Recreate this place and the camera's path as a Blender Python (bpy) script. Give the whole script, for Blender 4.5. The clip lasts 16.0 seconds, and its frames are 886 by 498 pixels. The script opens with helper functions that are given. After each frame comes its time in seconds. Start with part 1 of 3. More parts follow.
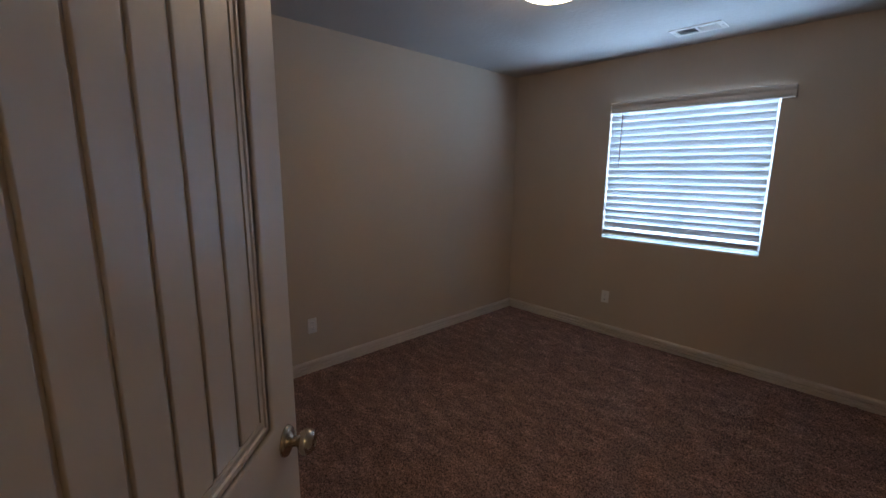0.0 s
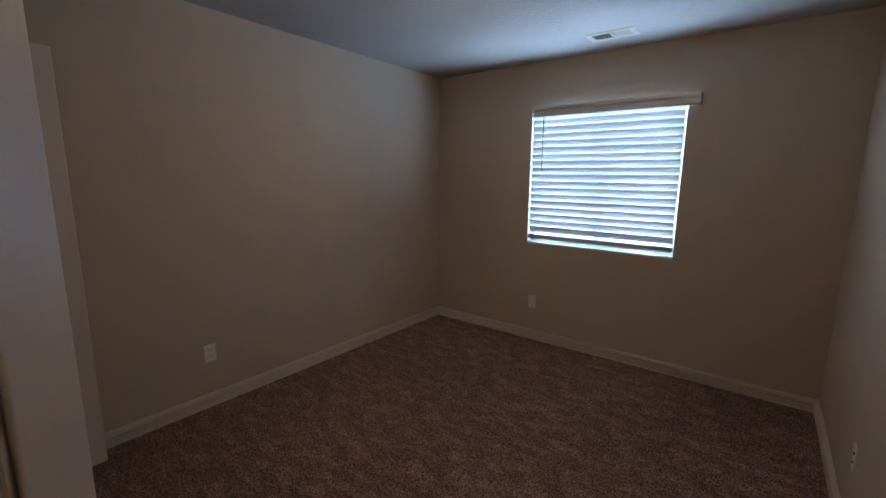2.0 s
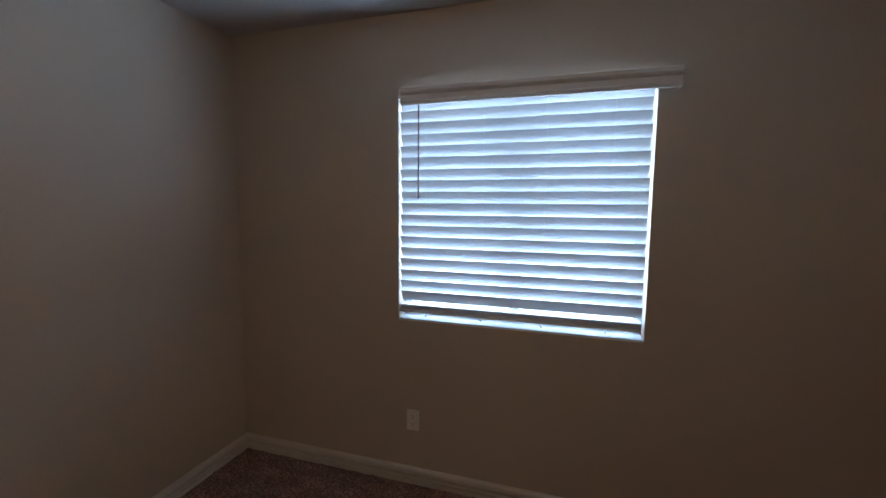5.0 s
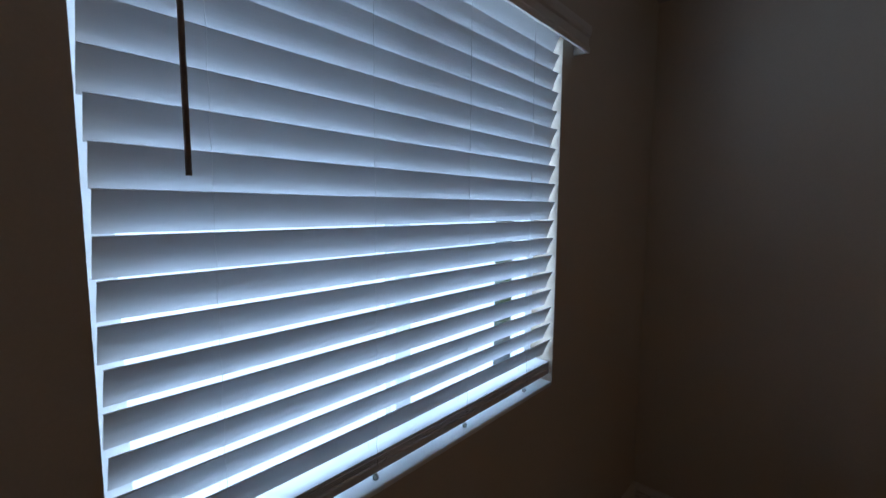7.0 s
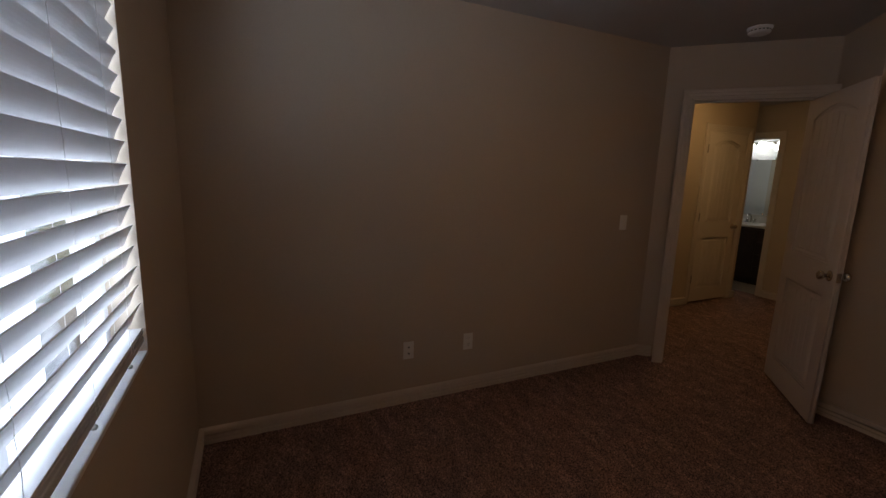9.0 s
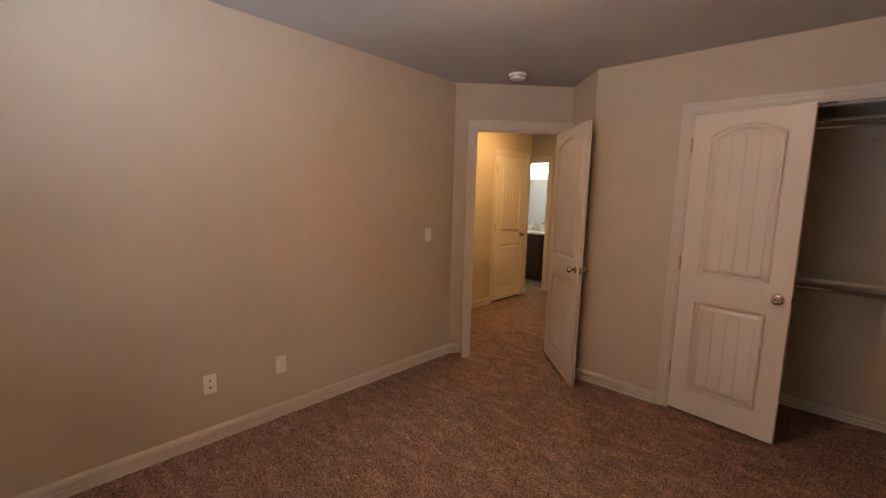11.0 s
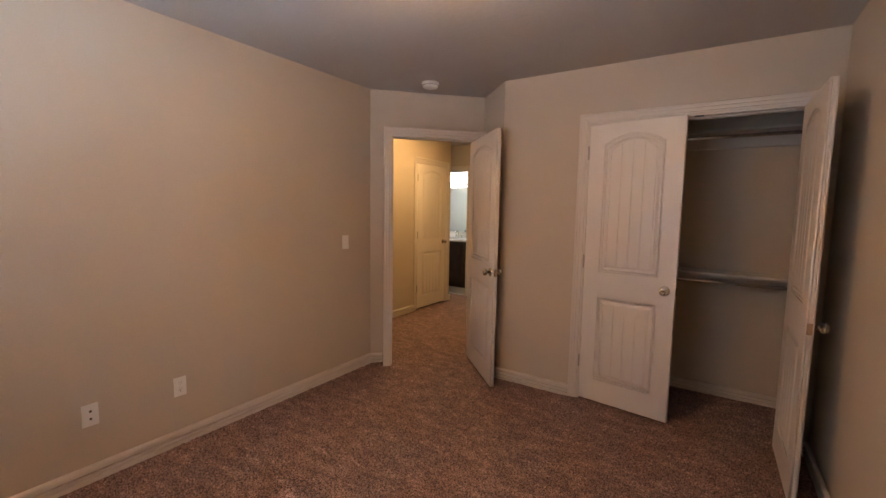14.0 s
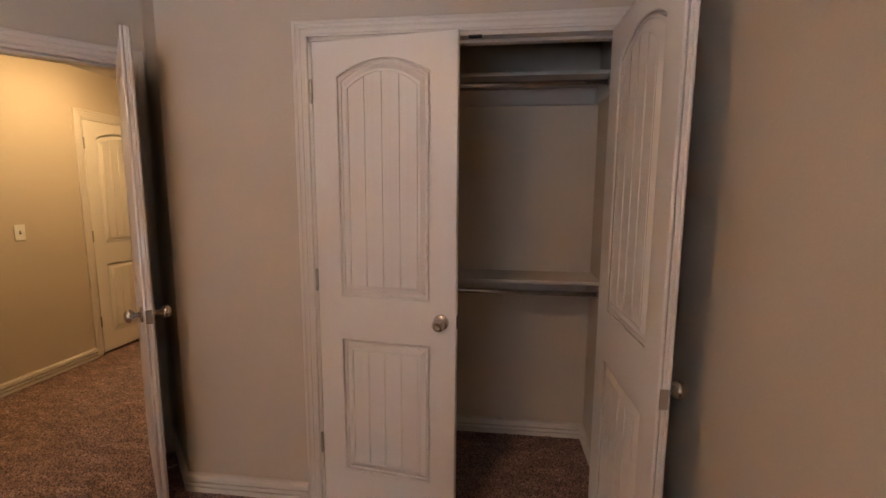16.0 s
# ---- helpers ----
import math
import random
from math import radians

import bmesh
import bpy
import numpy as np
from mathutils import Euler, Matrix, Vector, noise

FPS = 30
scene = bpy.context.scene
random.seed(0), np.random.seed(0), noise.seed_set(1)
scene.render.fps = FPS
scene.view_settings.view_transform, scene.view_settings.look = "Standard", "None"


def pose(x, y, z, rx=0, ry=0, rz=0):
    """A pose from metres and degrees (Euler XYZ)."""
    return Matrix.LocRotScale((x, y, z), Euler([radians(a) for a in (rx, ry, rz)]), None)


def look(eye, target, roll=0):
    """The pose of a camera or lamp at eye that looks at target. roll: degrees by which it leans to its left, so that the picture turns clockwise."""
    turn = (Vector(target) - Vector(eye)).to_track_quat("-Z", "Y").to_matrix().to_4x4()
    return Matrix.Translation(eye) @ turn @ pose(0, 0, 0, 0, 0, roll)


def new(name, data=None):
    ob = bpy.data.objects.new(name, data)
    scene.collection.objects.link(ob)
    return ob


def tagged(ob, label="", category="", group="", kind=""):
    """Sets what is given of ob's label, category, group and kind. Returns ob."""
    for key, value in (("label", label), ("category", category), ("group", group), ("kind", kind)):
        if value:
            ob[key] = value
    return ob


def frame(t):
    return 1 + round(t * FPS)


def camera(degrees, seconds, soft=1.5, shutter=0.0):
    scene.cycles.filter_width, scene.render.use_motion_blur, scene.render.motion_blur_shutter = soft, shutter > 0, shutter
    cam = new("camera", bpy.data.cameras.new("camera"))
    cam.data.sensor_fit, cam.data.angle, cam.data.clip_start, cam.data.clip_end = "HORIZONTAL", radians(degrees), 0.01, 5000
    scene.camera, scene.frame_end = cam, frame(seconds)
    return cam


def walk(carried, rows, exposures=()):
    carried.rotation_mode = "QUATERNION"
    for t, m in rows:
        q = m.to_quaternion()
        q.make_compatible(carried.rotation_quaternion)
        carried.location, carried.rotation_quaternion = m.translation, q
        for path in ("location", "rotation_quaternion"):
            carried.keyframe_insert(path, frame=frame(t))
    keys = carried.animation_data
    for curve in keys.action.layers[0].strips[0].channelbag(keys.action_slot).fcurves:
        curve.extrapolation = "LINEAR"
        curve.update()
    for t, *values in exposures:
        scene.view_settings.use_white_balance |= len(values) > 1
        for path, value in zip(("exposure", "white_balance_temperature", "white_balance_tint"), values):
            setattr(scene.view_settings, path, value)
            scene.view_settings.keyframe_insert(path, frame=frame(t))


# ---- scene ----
cam = camera(93.0, 16.0)
PATH = [
    (0, (2.831, -0.098, 1.503), (1.402, 1.253, 1.139), 0.5),
    (0.5, (2.809, -0.012, 1.503), (1.52, 1.467, 1.115), 0.6),
    (1, (2.805, 0.048, 1.517), (1.624, 1.62, 1.152), 0.6),
    (1.5, (2.783, 0.074, 1.503), (1.622, 1.664, 1.15), 0.6),
    (2, (2.747, 0.124, 1.506), (1.548, 1.687, 1.162), 0.6),
    (2.5, (2.664, 0.185, 1.493), (1.438, 1.733, 1.179), 0.5),
    (3, (2.571, 0.312, 1.507), (1.344, 1.858, 1.18), 0.5),
    (3.5, (2.472, 0.513, 1.503), (1.459, 2.198, 1.136), 0.5),
    (4, (2.348, 0.825, 1.549), (1.514, 2.622, 1.275), 0.2),
    (4.2, (2.309, 0.965, 1.516), (1.484, 2.77, 1.266), 0.4),
    (6.3, (1.123, 2.613, 1.503), (1.733, 4.511, 1.343), -0.1),
    (6.5, (1.07, 2.737, 1.493), (1.934, 4.535, 1.334), -0.0),
    (7, (0.953, 2.962, 1.507), (2.418, 4.308, 1.311), 0.4),
    (7.5, (0.861, 3.111, 1.513), (2.714, 3.82, 1.259), 0.7),
    (8, (0.848, 3.166, 1.517), (2.824, 3.321, 1.244), 1.1),
    (8.5, (0.836, 3.304, 1.463), (2.757, 2.858, 1.126), 1.7),
    (9, (0.777, 3.327, 1.461), (2.564, 2.498, 1.116), 1.7),
    (9.5, (0.71, 3.296, 1.468), (2.378, 2.228, 1.187), 1.4),
    (10, (0.66, 3.278, 1.479), (2.213, 2.047, 1.217), 1.4),
    (10.2, (0.655, 3.275, 1.483), (2.162, 1.987, 1.216), 1.5),
    (12.3, (0.544, 3.199, 1.449), (1.737, 1.606, 1.252), 1.2),
    (12.5, (0.549, 3.202, 1.449), (1.73, 1.6, 1.25), 1.2),
    (13, (0.548, 3.198, 1.45), (1.714, 1.586, 1.25), 1.1),
    (13.5, (0.546, 3.204, 1.448), (1.702, 1.583, 1.26), 1.0),
    (14, (0.543, 3.192, 1.433), (1.628, 1.522, 1.243), 1.0),
    (14.5, (0.496, 2.975, 1.433), (1.388, 1.199, 1.205), 0.9),
    (15, (0.512, 2.634, 1.421), (1.173, 0.761, 1.188), 0.6),
    (15.5, (0.591, 2.234, 1.431), (0.982, 0.286, 1.202), 0.6),
    (16, (0.608, 1.742, 1.431), (0.834, -0.229, 1.179), 0.3),
]
walk(cam, [(t, look(e, g, r)) for t, e, g, r in PATH], [
    (0, -0.76, 5250, 2), (3.0, -0.68, 5400, 2), (4.2, -0.64, 5450, 2), (5.2, -1.3, 5450, 4), (6.3, -2.1, 5550, 5), (7.0, -2.4, 5550, 5),
    (8.0, -2.95, 5900, 8), (8.5, -2.85, 6400, 11), (9.0, -1.88, 7100, 15), (9.5, -0.58, 7700, 17), (10.0, 0.14, 7950, 18), (10.6, 0.38, 7700, 17),
    (12.3, 0.58, 7400, 16), (14.0, 0.6, 7050, 15), (15.0, 0.8, 6600, 12), (16, 0.74, 6400, 11)])

# ---------------------------------------------------------------- world, sun, large lights
world = bpy.data.worlds.new("world")
world.use_nodes = True
scene.world = world
sky = world.node_tree.nodes.new("ShaderNodeTexSky")
sky.sky_type, sky.sun_disc = "NISHITA", False
sky.sun_elevation, sky.sun_rotation = radians(48), radians(200)
world.node_tree.links.new(sky.outputs[0], world.node_tree.nodes["Background"].inputs[0])
world.node_tree.nodes["Background"].inputs[1].default_value = 0.12

sun_data = bpy.data.lights.new("sun", "SUN")
sun_data.energy, sun_data.angle, sun_data.color = 4.0, radians(0.5), (1.0, 0.95, 0.87)
sun = new("sun", sun_data)
sun.matrix_world = look((1.5, -6.0, 9.0), (1.6, 5.0, 0.0))

# room outline (inner faces), counter-clockwise from the closet's corner
W, L, H = 3.16, 3.624, 2.464
P0, P1, P2 = Vector((W, 0.372, 0)), Vector((2.418, -0.370, 0)), Vector((2.048, 0.0, 0))
WIN = (1.033, 2.228, 0.906, 2.100)          # window opening: x0, x1, z0, z1
WALL_T = 0.115

opening = bpy.data.lights.new("window_light", "AREA")
opening.shape, opening.size, opening.size_y = "RECTANGLE", 1.17, 1.24
opening.energy, opening.color = 185.0, (0.595, 0.755, 1.0)
lamp_win = new("window_light", opening)
lamp_win.matrix_world = look((1.63, L + 0.24, 1.41), (1.63, L - 1.0, 1.41))


# ---------------------------------------------------------------- materials
def material(name, colour, rough=0.6, metal=0.0, colour2=None, scale=8.0, mix=0.5, grain=0.0, grain_scale=300.0,
             bump=0.0, bump_scale=120.0, bump_dist=0.002, voronoi=False, coat=0.0, rough_var=0.0):
    m = bpy.data.materials.new(name)
    m.use_nodes = True
    nt = m.node_tree
    b = nt.nodes["Principled BSDF"]
    b.inputs["Roughness"].default_value, b.inputs["Metallic"].default_value = rough, metal
    b.inputs["Coat Weight"].default_value = coat
    b.inputs["Base Color"].default_value = (*colour, 1)
    co = nt.nodes.new("ShaderNodeTexCoord")
    if colour2:
        big = nt.nodes.new("ShaderNodeTexNoise")
        big.inputs["Scale"].default_value, big.inputs["Detail"].default_value = scale, 6
        nt.links.new(co.outputs["Object"], big.inputs["Vector"])
        ramp = nt.nodes.new("ShaderNodeMapRange")
        ramp.inputs[1].default_value, ramp.inputs[2].default_value = 0.35, 0.65
        ramp.inputs[4].default_value = mix
        nt.links.new(big.outputs[0], ramp.inputs[0])
        mx = nt.nodes.new("ShaderNodeMix")
        mx.data_type = "RGBA"
        mx.inputs[6].default_value, mx.inputs[7].default_value = (*colour, 1), (*colour2, 1)
        nt.links.new(ramp.outputs[0], mx.inputs[0])
        out = mx.outputs[2]
        if grain:
            fine = nt.nodes.new("ShaderNodeTexNoise")
            fine.inputs["Scale"].default_value, fine.inputs["Detail"].default_value = grain_scale, 3
            nt.links.new(co.outputs["Object"], fine.inputs["Vector"])
            r2 = nt.nodes.new("ShaderNodeMapRange")
            r2.inputs[1].default_value, r2.inputs[2].default_value = 0.3, 0.7
            r2.inputs[3].default_value, r2.inputs[4].default_value = 1 - grain, 1 + grain
            nt.links.new(fine.outputs[0], r2.inputs[0])
            mul = nt.nodes.new("ShaderNodeMix")
            mul.data_type, mul.blend_type = "RGBA", "MULTIPLY"
            mul.inputs[0].default_value = 1
            nt.links.new(out, mul.inputs[6])
            nt.links.new(r2.outputs[0], mul.inputs[7])
            out = mul.outputs[2]
        nt.links.new(out, b.inputs["Base Color"])
        if rough_var:
            r3 = nt.nodes.new("ShaderNodeMapRange")
            r3.inputs[3].default_value, r3.inputs[4].default_value = rough - rough_var, rough + rough_var
            nt.links.new(big.outputs[0], r3.inputs[0])
            nt.links.new(r3.outputs[0], b.inputs["Roughness"])
    if bump:
        tex = nt.nodes.new("ShaderNodeTexVoronoi" if voronoi else "ShaderNodeTexNoise")
        tex.inputs["Scale"].default_value = bump_scale
        if not voronoi:
            tex.inputs["Detail"].default_value = 4
        nt.links.new(co.outputs["Object"], tex.inputs["Vector"])
        bp = nt.nodes.new("ShaderNodeBump")
        bp.inputs["Strength"].default_value, bp.inputs["Distance"].default_value = bump, bump_dist
        nt.links.new(tex.outputs[0], bp.inputs["Height"])
        nt.links.new(bp.outputs[0], b.inputs["Normal"])
    return m


def glowing(name, colour, strength):
    m = bpy.data.materials.new(name)
    m.use_nodes = True
    b = m.node_tree.nodes["Principled BSDF"]
    b.inputs["Base Color"].default_value = (0.8, 0.8, 0.8, 1)
    b.inputs["Emission Color"].default_value = (*colour, 1)
    b.inputs["Emission Strength"].default_value = strength
    return m


M_WALL = material("wall_paint", (0.525, 0.438, 0.338), 0.75, colour2=(0.496, 0.411, 0.315), scale=1.7, mix=0.6, grain=0.02, grain_scale=160,
                  bump=0.35, bump_scale=75, bump_dist=0.0016)
M_CEIL = material("ceiling_paint", (0.485, 0.443, 0.397), 0.85, colour2=(0.445, 0.408, 0.362), scale=2.2, mix=0.6, grain=0.03, grain_scale=90,
                  bump=0.7, bump_scale=28, bump_dist=0.004)
M_TRIM = material("trim_paint", (0.625, 0.558, 0.482), 0.42, colour2=(0.585, 0.519, 0.444), scale=5, mix=0.5, rough_var=0.08, bump=0.08, bump_scale=220, bump_dist=0.0006)
M_DOOR = material("door_paint", (0.70, 0.634, 0.562), 0.38, colour2=(0.66, 0.595, 0.523), scale=3.5, mix=0.5, rough_var=0.08, bump=0.12, bump_scale=160, bump_dist=0.0008)
M_VINYL = material("blind_vinyl", (0.70, 0.70, 0.70), 0.40, colour2=(0.67, 0.67, 0.67), scale=7, mix=0.5, bump=0.05, bump_scale=200, bump_dist=0.0005)
M_FRAME = material("window_vinyl", (0.80, 0.80, 0.79), 0.35)
M_PLATE = material("plate_plastic", (0.80, 0.78, 0.73), 0.35, colour2=(0.77, 0.75, 0.70), scale=12, mix=0.5)
M_HOLE = material("socket_dark", (0.03, 0.028, 0.025), 0.6)
M_NICKEL = material("satin_nickel", (0.62, 0.57, 0.50), 0.24, 1.0, colour2=(0.52, 0.47, 0.41), scale=30, mix=0.4, rough_var=0.06)
M_HINGE = material("hinge_nickel", (0.40, 0.36, 0.31), 0.33, 1.0, colour2=(0.30, 0.27, 0.23), scale=40, mix=0.6)
M_CHROME = material("rod_steel", (0.62, 0.61, 0.60), 0.2, 1.0, colour2=(0.5, 0.49, 0.48), scale=25, mix=0.4)
M_BLACK = material("black_metal", (0.02, 0.02, 0.02), 0.45)
M_WAND = material("dark_wood", (0.19, 0.115, 0.075), 0.4, colour2=(0.12, 0.07, 0.045), scale=40, mix=0.7)
M_CORD = material("cord", (0.78, 0.78, 0.76), 0.8)
M_CORD.node_tree.nodes["Principled BSDF"].inputs["Transmission Weight"].default_value = 0.6
M_SHELF = material("shelf_paint", (0.54, 0.485, 0.42), 0.5, colour2=(0.50, 0.45, 0.385), scale=5, mix=0.5, bump=0.06, bump_scale=150, bump_dist=0.0006)


def carpet_material():
    """Speckled cut pile: yarn flecks, tuft clumps and patches where the pile leans another way."""
    m = material("carpet", (0.255, 0.150, 0.118), 0.95, bump=0.8, bump_scale=190, bump_dist=0.006)
    nt = m.node_tree
    b = nt.nodes["Principled BSDF"]
    co = nt.nodes.new("ShaderNodeTexCoord")
    out = None
    for scale, detail, stretch, low, high, dark, light in ((125, 2, (1, 1, 1), 0.36, 0.64, 0.35, 1.75), (42, 3, (1, 1.5, 1), 0.35, 0.65, 0.78, 1.22),
                                                           (6.5, 5, (1.0, 2.2, 1), 0.44, 0.70, 0.92, 1.42), (0.9, 3, (1, 1, 1), 0.35, 0.65, 0.93, 1.07)):
        mp = nt.nodes.new("ShaderNodeMapping")
        mp.inputs["Scale"].default_value = stretch
        mp.inputs["Rotation"].default_value = (0, 0, radians(28))
        nt.links.new(co.outputs["Object"], mp.inputs[0])
        nz = nt.nodes.new("ShaderNodeTexNoise")
        nz.inputs["Scale"].default_value, nz.inputs["Detail"].default_value = scale, detail
        nt.links.new(mp.outputs[0], nz.inputs["Vector"])
        r = nt.nodes.new("ShaderNodeMapRange")
        for k, v in ((1, low), (2, high), (3, dark), (4, light)):
            r.inputs[k].default_value = v
        nt.links.new(nz.outputs[0], r.inputs[0])
        if out is None:
            out = r.outputs[0]
        else:
            mul = nt.nodes.new("ShaderNodeMath")
            mul.operation = "MULTIPLY"
            nt.links.new(out, mul.inputs[0])
            nt.links.new(r.outputs[0], mul.inputs[1])
            out = mul.outputs[0]
    mx = nt.nodes.new("ShaderNodeMix")
    mx.data_type, mx.blend_type = "RGBA", "MULTIPLY"
    mx.inputs[0].default_value = 1
    mx.inputs[6].default_value = (0.203, 0.123, 0.099, 1)
    nt.links.new(out, mx.inputs[7])
    nt.links.new(mx.outputs[2], b.inputs["Base Color"])
    return m


M_CARPET = carpet_material()
M_TILE = material("bath_tile", (0.38, 0.33, 0.28), 0.4, colour2=(0.30, 0.26, 0.22), scale=6, mix=0.6)
M_DARKWOOD = material("espresso_wood", (0.045, 0.028, 0.020), 0.4, colour2=(0.028, 0.017, 0.012), scale=14, mix=0.8, bump=0.1, bump_scale=90, bump_dist=0.0008)
M_COUNTER = material("cultured_marble", (0.72, 0.70, 0.66), 0.2, colour2=(0.60, 0.57, 0.52), scale=7, mix=0.5)
M_BATHWALL = material("bath_paint", (0.60, 0.58, 0.54), 0.7, colour2=(0.56, 0.54, 0.5), scale=2, mix=0.5, bump=0.25, bump_scale=75, bump_dist=0.0015)
M_GRASS = material("lawn", (0.11, 0.19, 0.06), 0.9, colour2=(0.17, 0.24, 0.09), scale=2.5, mix=0.8, grain=0.4, grain_scale=60, bump=0.6, bump_scale=60, bump_dist=0.02)
M_FENCE = material("fence_vinyl", (0.62, 0.62, 0.60), 0.5, colour2=(0.56, 0.56, 0.54), scale=4, mix=0.5)
M_PALE_GROUND = material("pale_ground", (0.52, 0.51, 0.48), 0.85, colour2=(0.44, 0.43, 0.41), scale=5, mix=0.6, grain=0.12, grain_scale=120)
M_GLOW_ROOM = glowing("lit_glass_warm", (1.0, 0.605, 0.31), 33.0)
M_GLOW_BULB = glowing("lit_bulb_warm", (1.0, 0.605, 0.31), 170.0)
M_GLOW_HALL = glowing("lit_glass_hall", (1.0, 0.67, 0.305), 37.0)
M_GLOW_BATH = glowing("lit_glass_bath", (0.80, 0.93, 1.0), 30.0)
M_MIRROR = material("mirror_glass", (0.90, 0.92, 0.92), 0.02, 1.0)
M_PANE = bpy.data.materials.new("window_glass")
M_PANE.use_nodes = True
pb = M_PANE.node_tree.nodes["Principled BSDF"]
pb.inputs["Transmission Weight"].default_value, pb.inputs["Roughness"].default_value, pb.inputs["IOR"].default_value = 1.0, 0.0, 1.45


# ---------------------------------------------------------------- mesh helpers
def obj(name, bm, mat, parent=None, label="", smooth=False):
    bmesh.ops.recalc_face_normals(bm, faces=bm.faces)
    me = bpy.data.meshes.new(name)
    bm.to_mesh(me)
    bm.free()
    if mat:
        me.materials.append(mat)
    if smooth:
        me.polygons.foreach_set("use_smooth", [True] * len(me.polygons))
    ob = new(name, me)
    if parent:
        ob.parent = parent
    if label:
        ob["label"] = label
    return ob


def part(name, bm, mat, parent, label="", smooth=False):
    return obj(name, bm, mat, parent, label, smooth)


def structure(ob, label, category):
    return tagged(ob, label, category, "", "structure")


def empty(name, m=None):
    e = new(name)
    e.empty_display_size = 0.1
    if m:
        e.matrix_world = m
    return e


def add_box(bm, x0, y0, z0, x1, y1, z1, bevel=0.0, seg=2):
    r = bmesh.ops.create_cube(bm, size=1)
    for v in r["verts"]:
        v.co = ((x0 + x1) / 2 + v.co.x * (x1 - x0), (y0 + y1) / 2 + v.co.y * (y1 - y0), (z0 + z1) / 2 + v.co.z * (z1 - z0))
    if bevel:
        edges = list({e for v in r["verts"] for e in v.link_edges})
        bmesh.ops.bevel(bm, geom=edges, offset=bevel, segments=seg, affect="EDGES", profile=0.5)
    return bm


def boxed(x0, y0, z0, x1, y1, z1, bevel=0.0, seg=2):
    return add_box(bmesh.new(), x0, y0, z0, x1, y1, z1, bevel, seg)


def lathe(profile, steps=32, axis="Z"):
    """Turn (radius, height) pairs round an axis."""
    bm = bmesh.new()
    rings = []
    for r, h in profile:
        ring = []
        for k in range(steps):
            a = 2 * math.pi * k / steps
            c, s = r * math.cos(a), r * math.sin(a)
            ring.append(bm.verts.new({"Z": (c, s, h), "Y": (c, h, s), "X": (h, c, s)}[axis]))
        rings.append(ring)
    for a, b in zip(rings, rings[1:]):
        for k in range(steps):
            bm.faces.new((a[k], a[(k + 1) % steps], b[(k + 1) % steps], b[k]))
    bm.faces.new(rings[0])
    bm.faces.new(rings[-1])
    bmesh.ops.remove_doubles(bm, verts=bm.verts, dist=1e-5)
    return bm


def rod(a, b, r, steps=10, bm=None):
    bm = bm or bmesh.new()
    a, b = Vector(a), Vector(b)
    q = (b - a).to_track_quat("Z", "Y").to_matrix().to_4x4()
    bmesh.ops.create_cone(bm, cap_ends=True, segments=steps, radius1=r, radius2=r, depth=(b - a).length,
                          matrix=Matrix.Translation((a + b) / 2) @ q)
    return bm


def cells(a, b, thick, z0, z1, holes=(), before=0.0, after=0.0):
    """A wall of thickness thick to the right of the line a-b, with rectangular holes (s0, s1, z0, z1)."""
    a, b = Vector(a), Vector(b)
    d = (b - a).normalized()
    n = Vector((d.y, -d.x, 0))
    ss = sorted({-before, (b - a).length + after, *[h[0] for h in holes], *[h[1] for h in holes]})
    zs = sorted({z0, z1, *[h[2] for h in holes if h[2] > z0], *[h[3] for h in holes if h[3] < z1]})
    solid = {}
    for i in range(len(ss) - 1):
        for k in range(len(zs) - 1):
            sm, zm = (ss[i] + ss[i + 1]) / 2, (zs[k] + zs[k + 1]) / 2
            solid[i, k] = not any(h[0] < sm < h[1] and h[2] < zm < h[3] for h in holes)
    bm = bmesh.new()
    cache = {}

    def v(i, k, side):
        if (i, k, side) not in cache:
            p = a + d * ss[i] + n * (thick * side)
            cache[i, k, side] = bm.verts.new((p.x, p.y, zs[k]))
        return cache[i, k, side]
    for (i, k), full in solid.items():
        if not full:
            continue
        for side in (0, 1):
            bm.faces.new((v(i, k, side), v(i + 1, k, side), v(i + 1, k + 1, side), v(i, k + 1, side)))
        for di, dk, e in ((-1, 0, ((i, k), (i, k + 1))), (1, 0, ((i + 1, k), (i + 1, k + 1))),
                          (0, -1, ((i, k), (i + 1, k))), (0, 1, ((i, k + 1), (i + 1, k + 1)))):
            if not solid.get((i + di, k + dk), False):
                p, q = e
                bm.faces.new((v(*p, 0), v(*q, 0), v(*q, 1), v(*p, 1)))
    return bm


def run(points, profile, name, label, closed_ends=True):
    """A moulding along a line in plan, room on its left; profile: (proud, height) pairs, closed."""
    bm = bmesh.new()
    pts = [Vector((p[0], p[1], 0)) for p in points]
    rows = []
    for k, p in enumerate(pts):
        dirs = []
        if k:
            dirs.append((p - pts[k - 1]).normalized())
        if k < len(pts) - 1:
            dirs.append((pts[k + 1] - p).normalized())
        ns = [Vector((-d.y, d.x, 0)) for d in dirs]
        off = ns[0] if len(ns) == 1 else (ns[0] + ns[1]) / (1 + ns[0].dot(ns[1]))
        rows.append([bm.verts.new((p.x + off.x * u, p.y + off.y * u, z)) for u, z in profile])
    m = len(profile)
    for r0, r1 in zip(rows, rows[1:]):
        for k in range(m):
            bm.faces.new((r0[k], r0[(k + 1) % m], r1[(k + 1) % m], r1[k]))
    bm.faces.new(rows[0])
    bm.faces.new(rows[-1])
    return structure(obj(name, bm, M_TRIM), label, "baseboard")


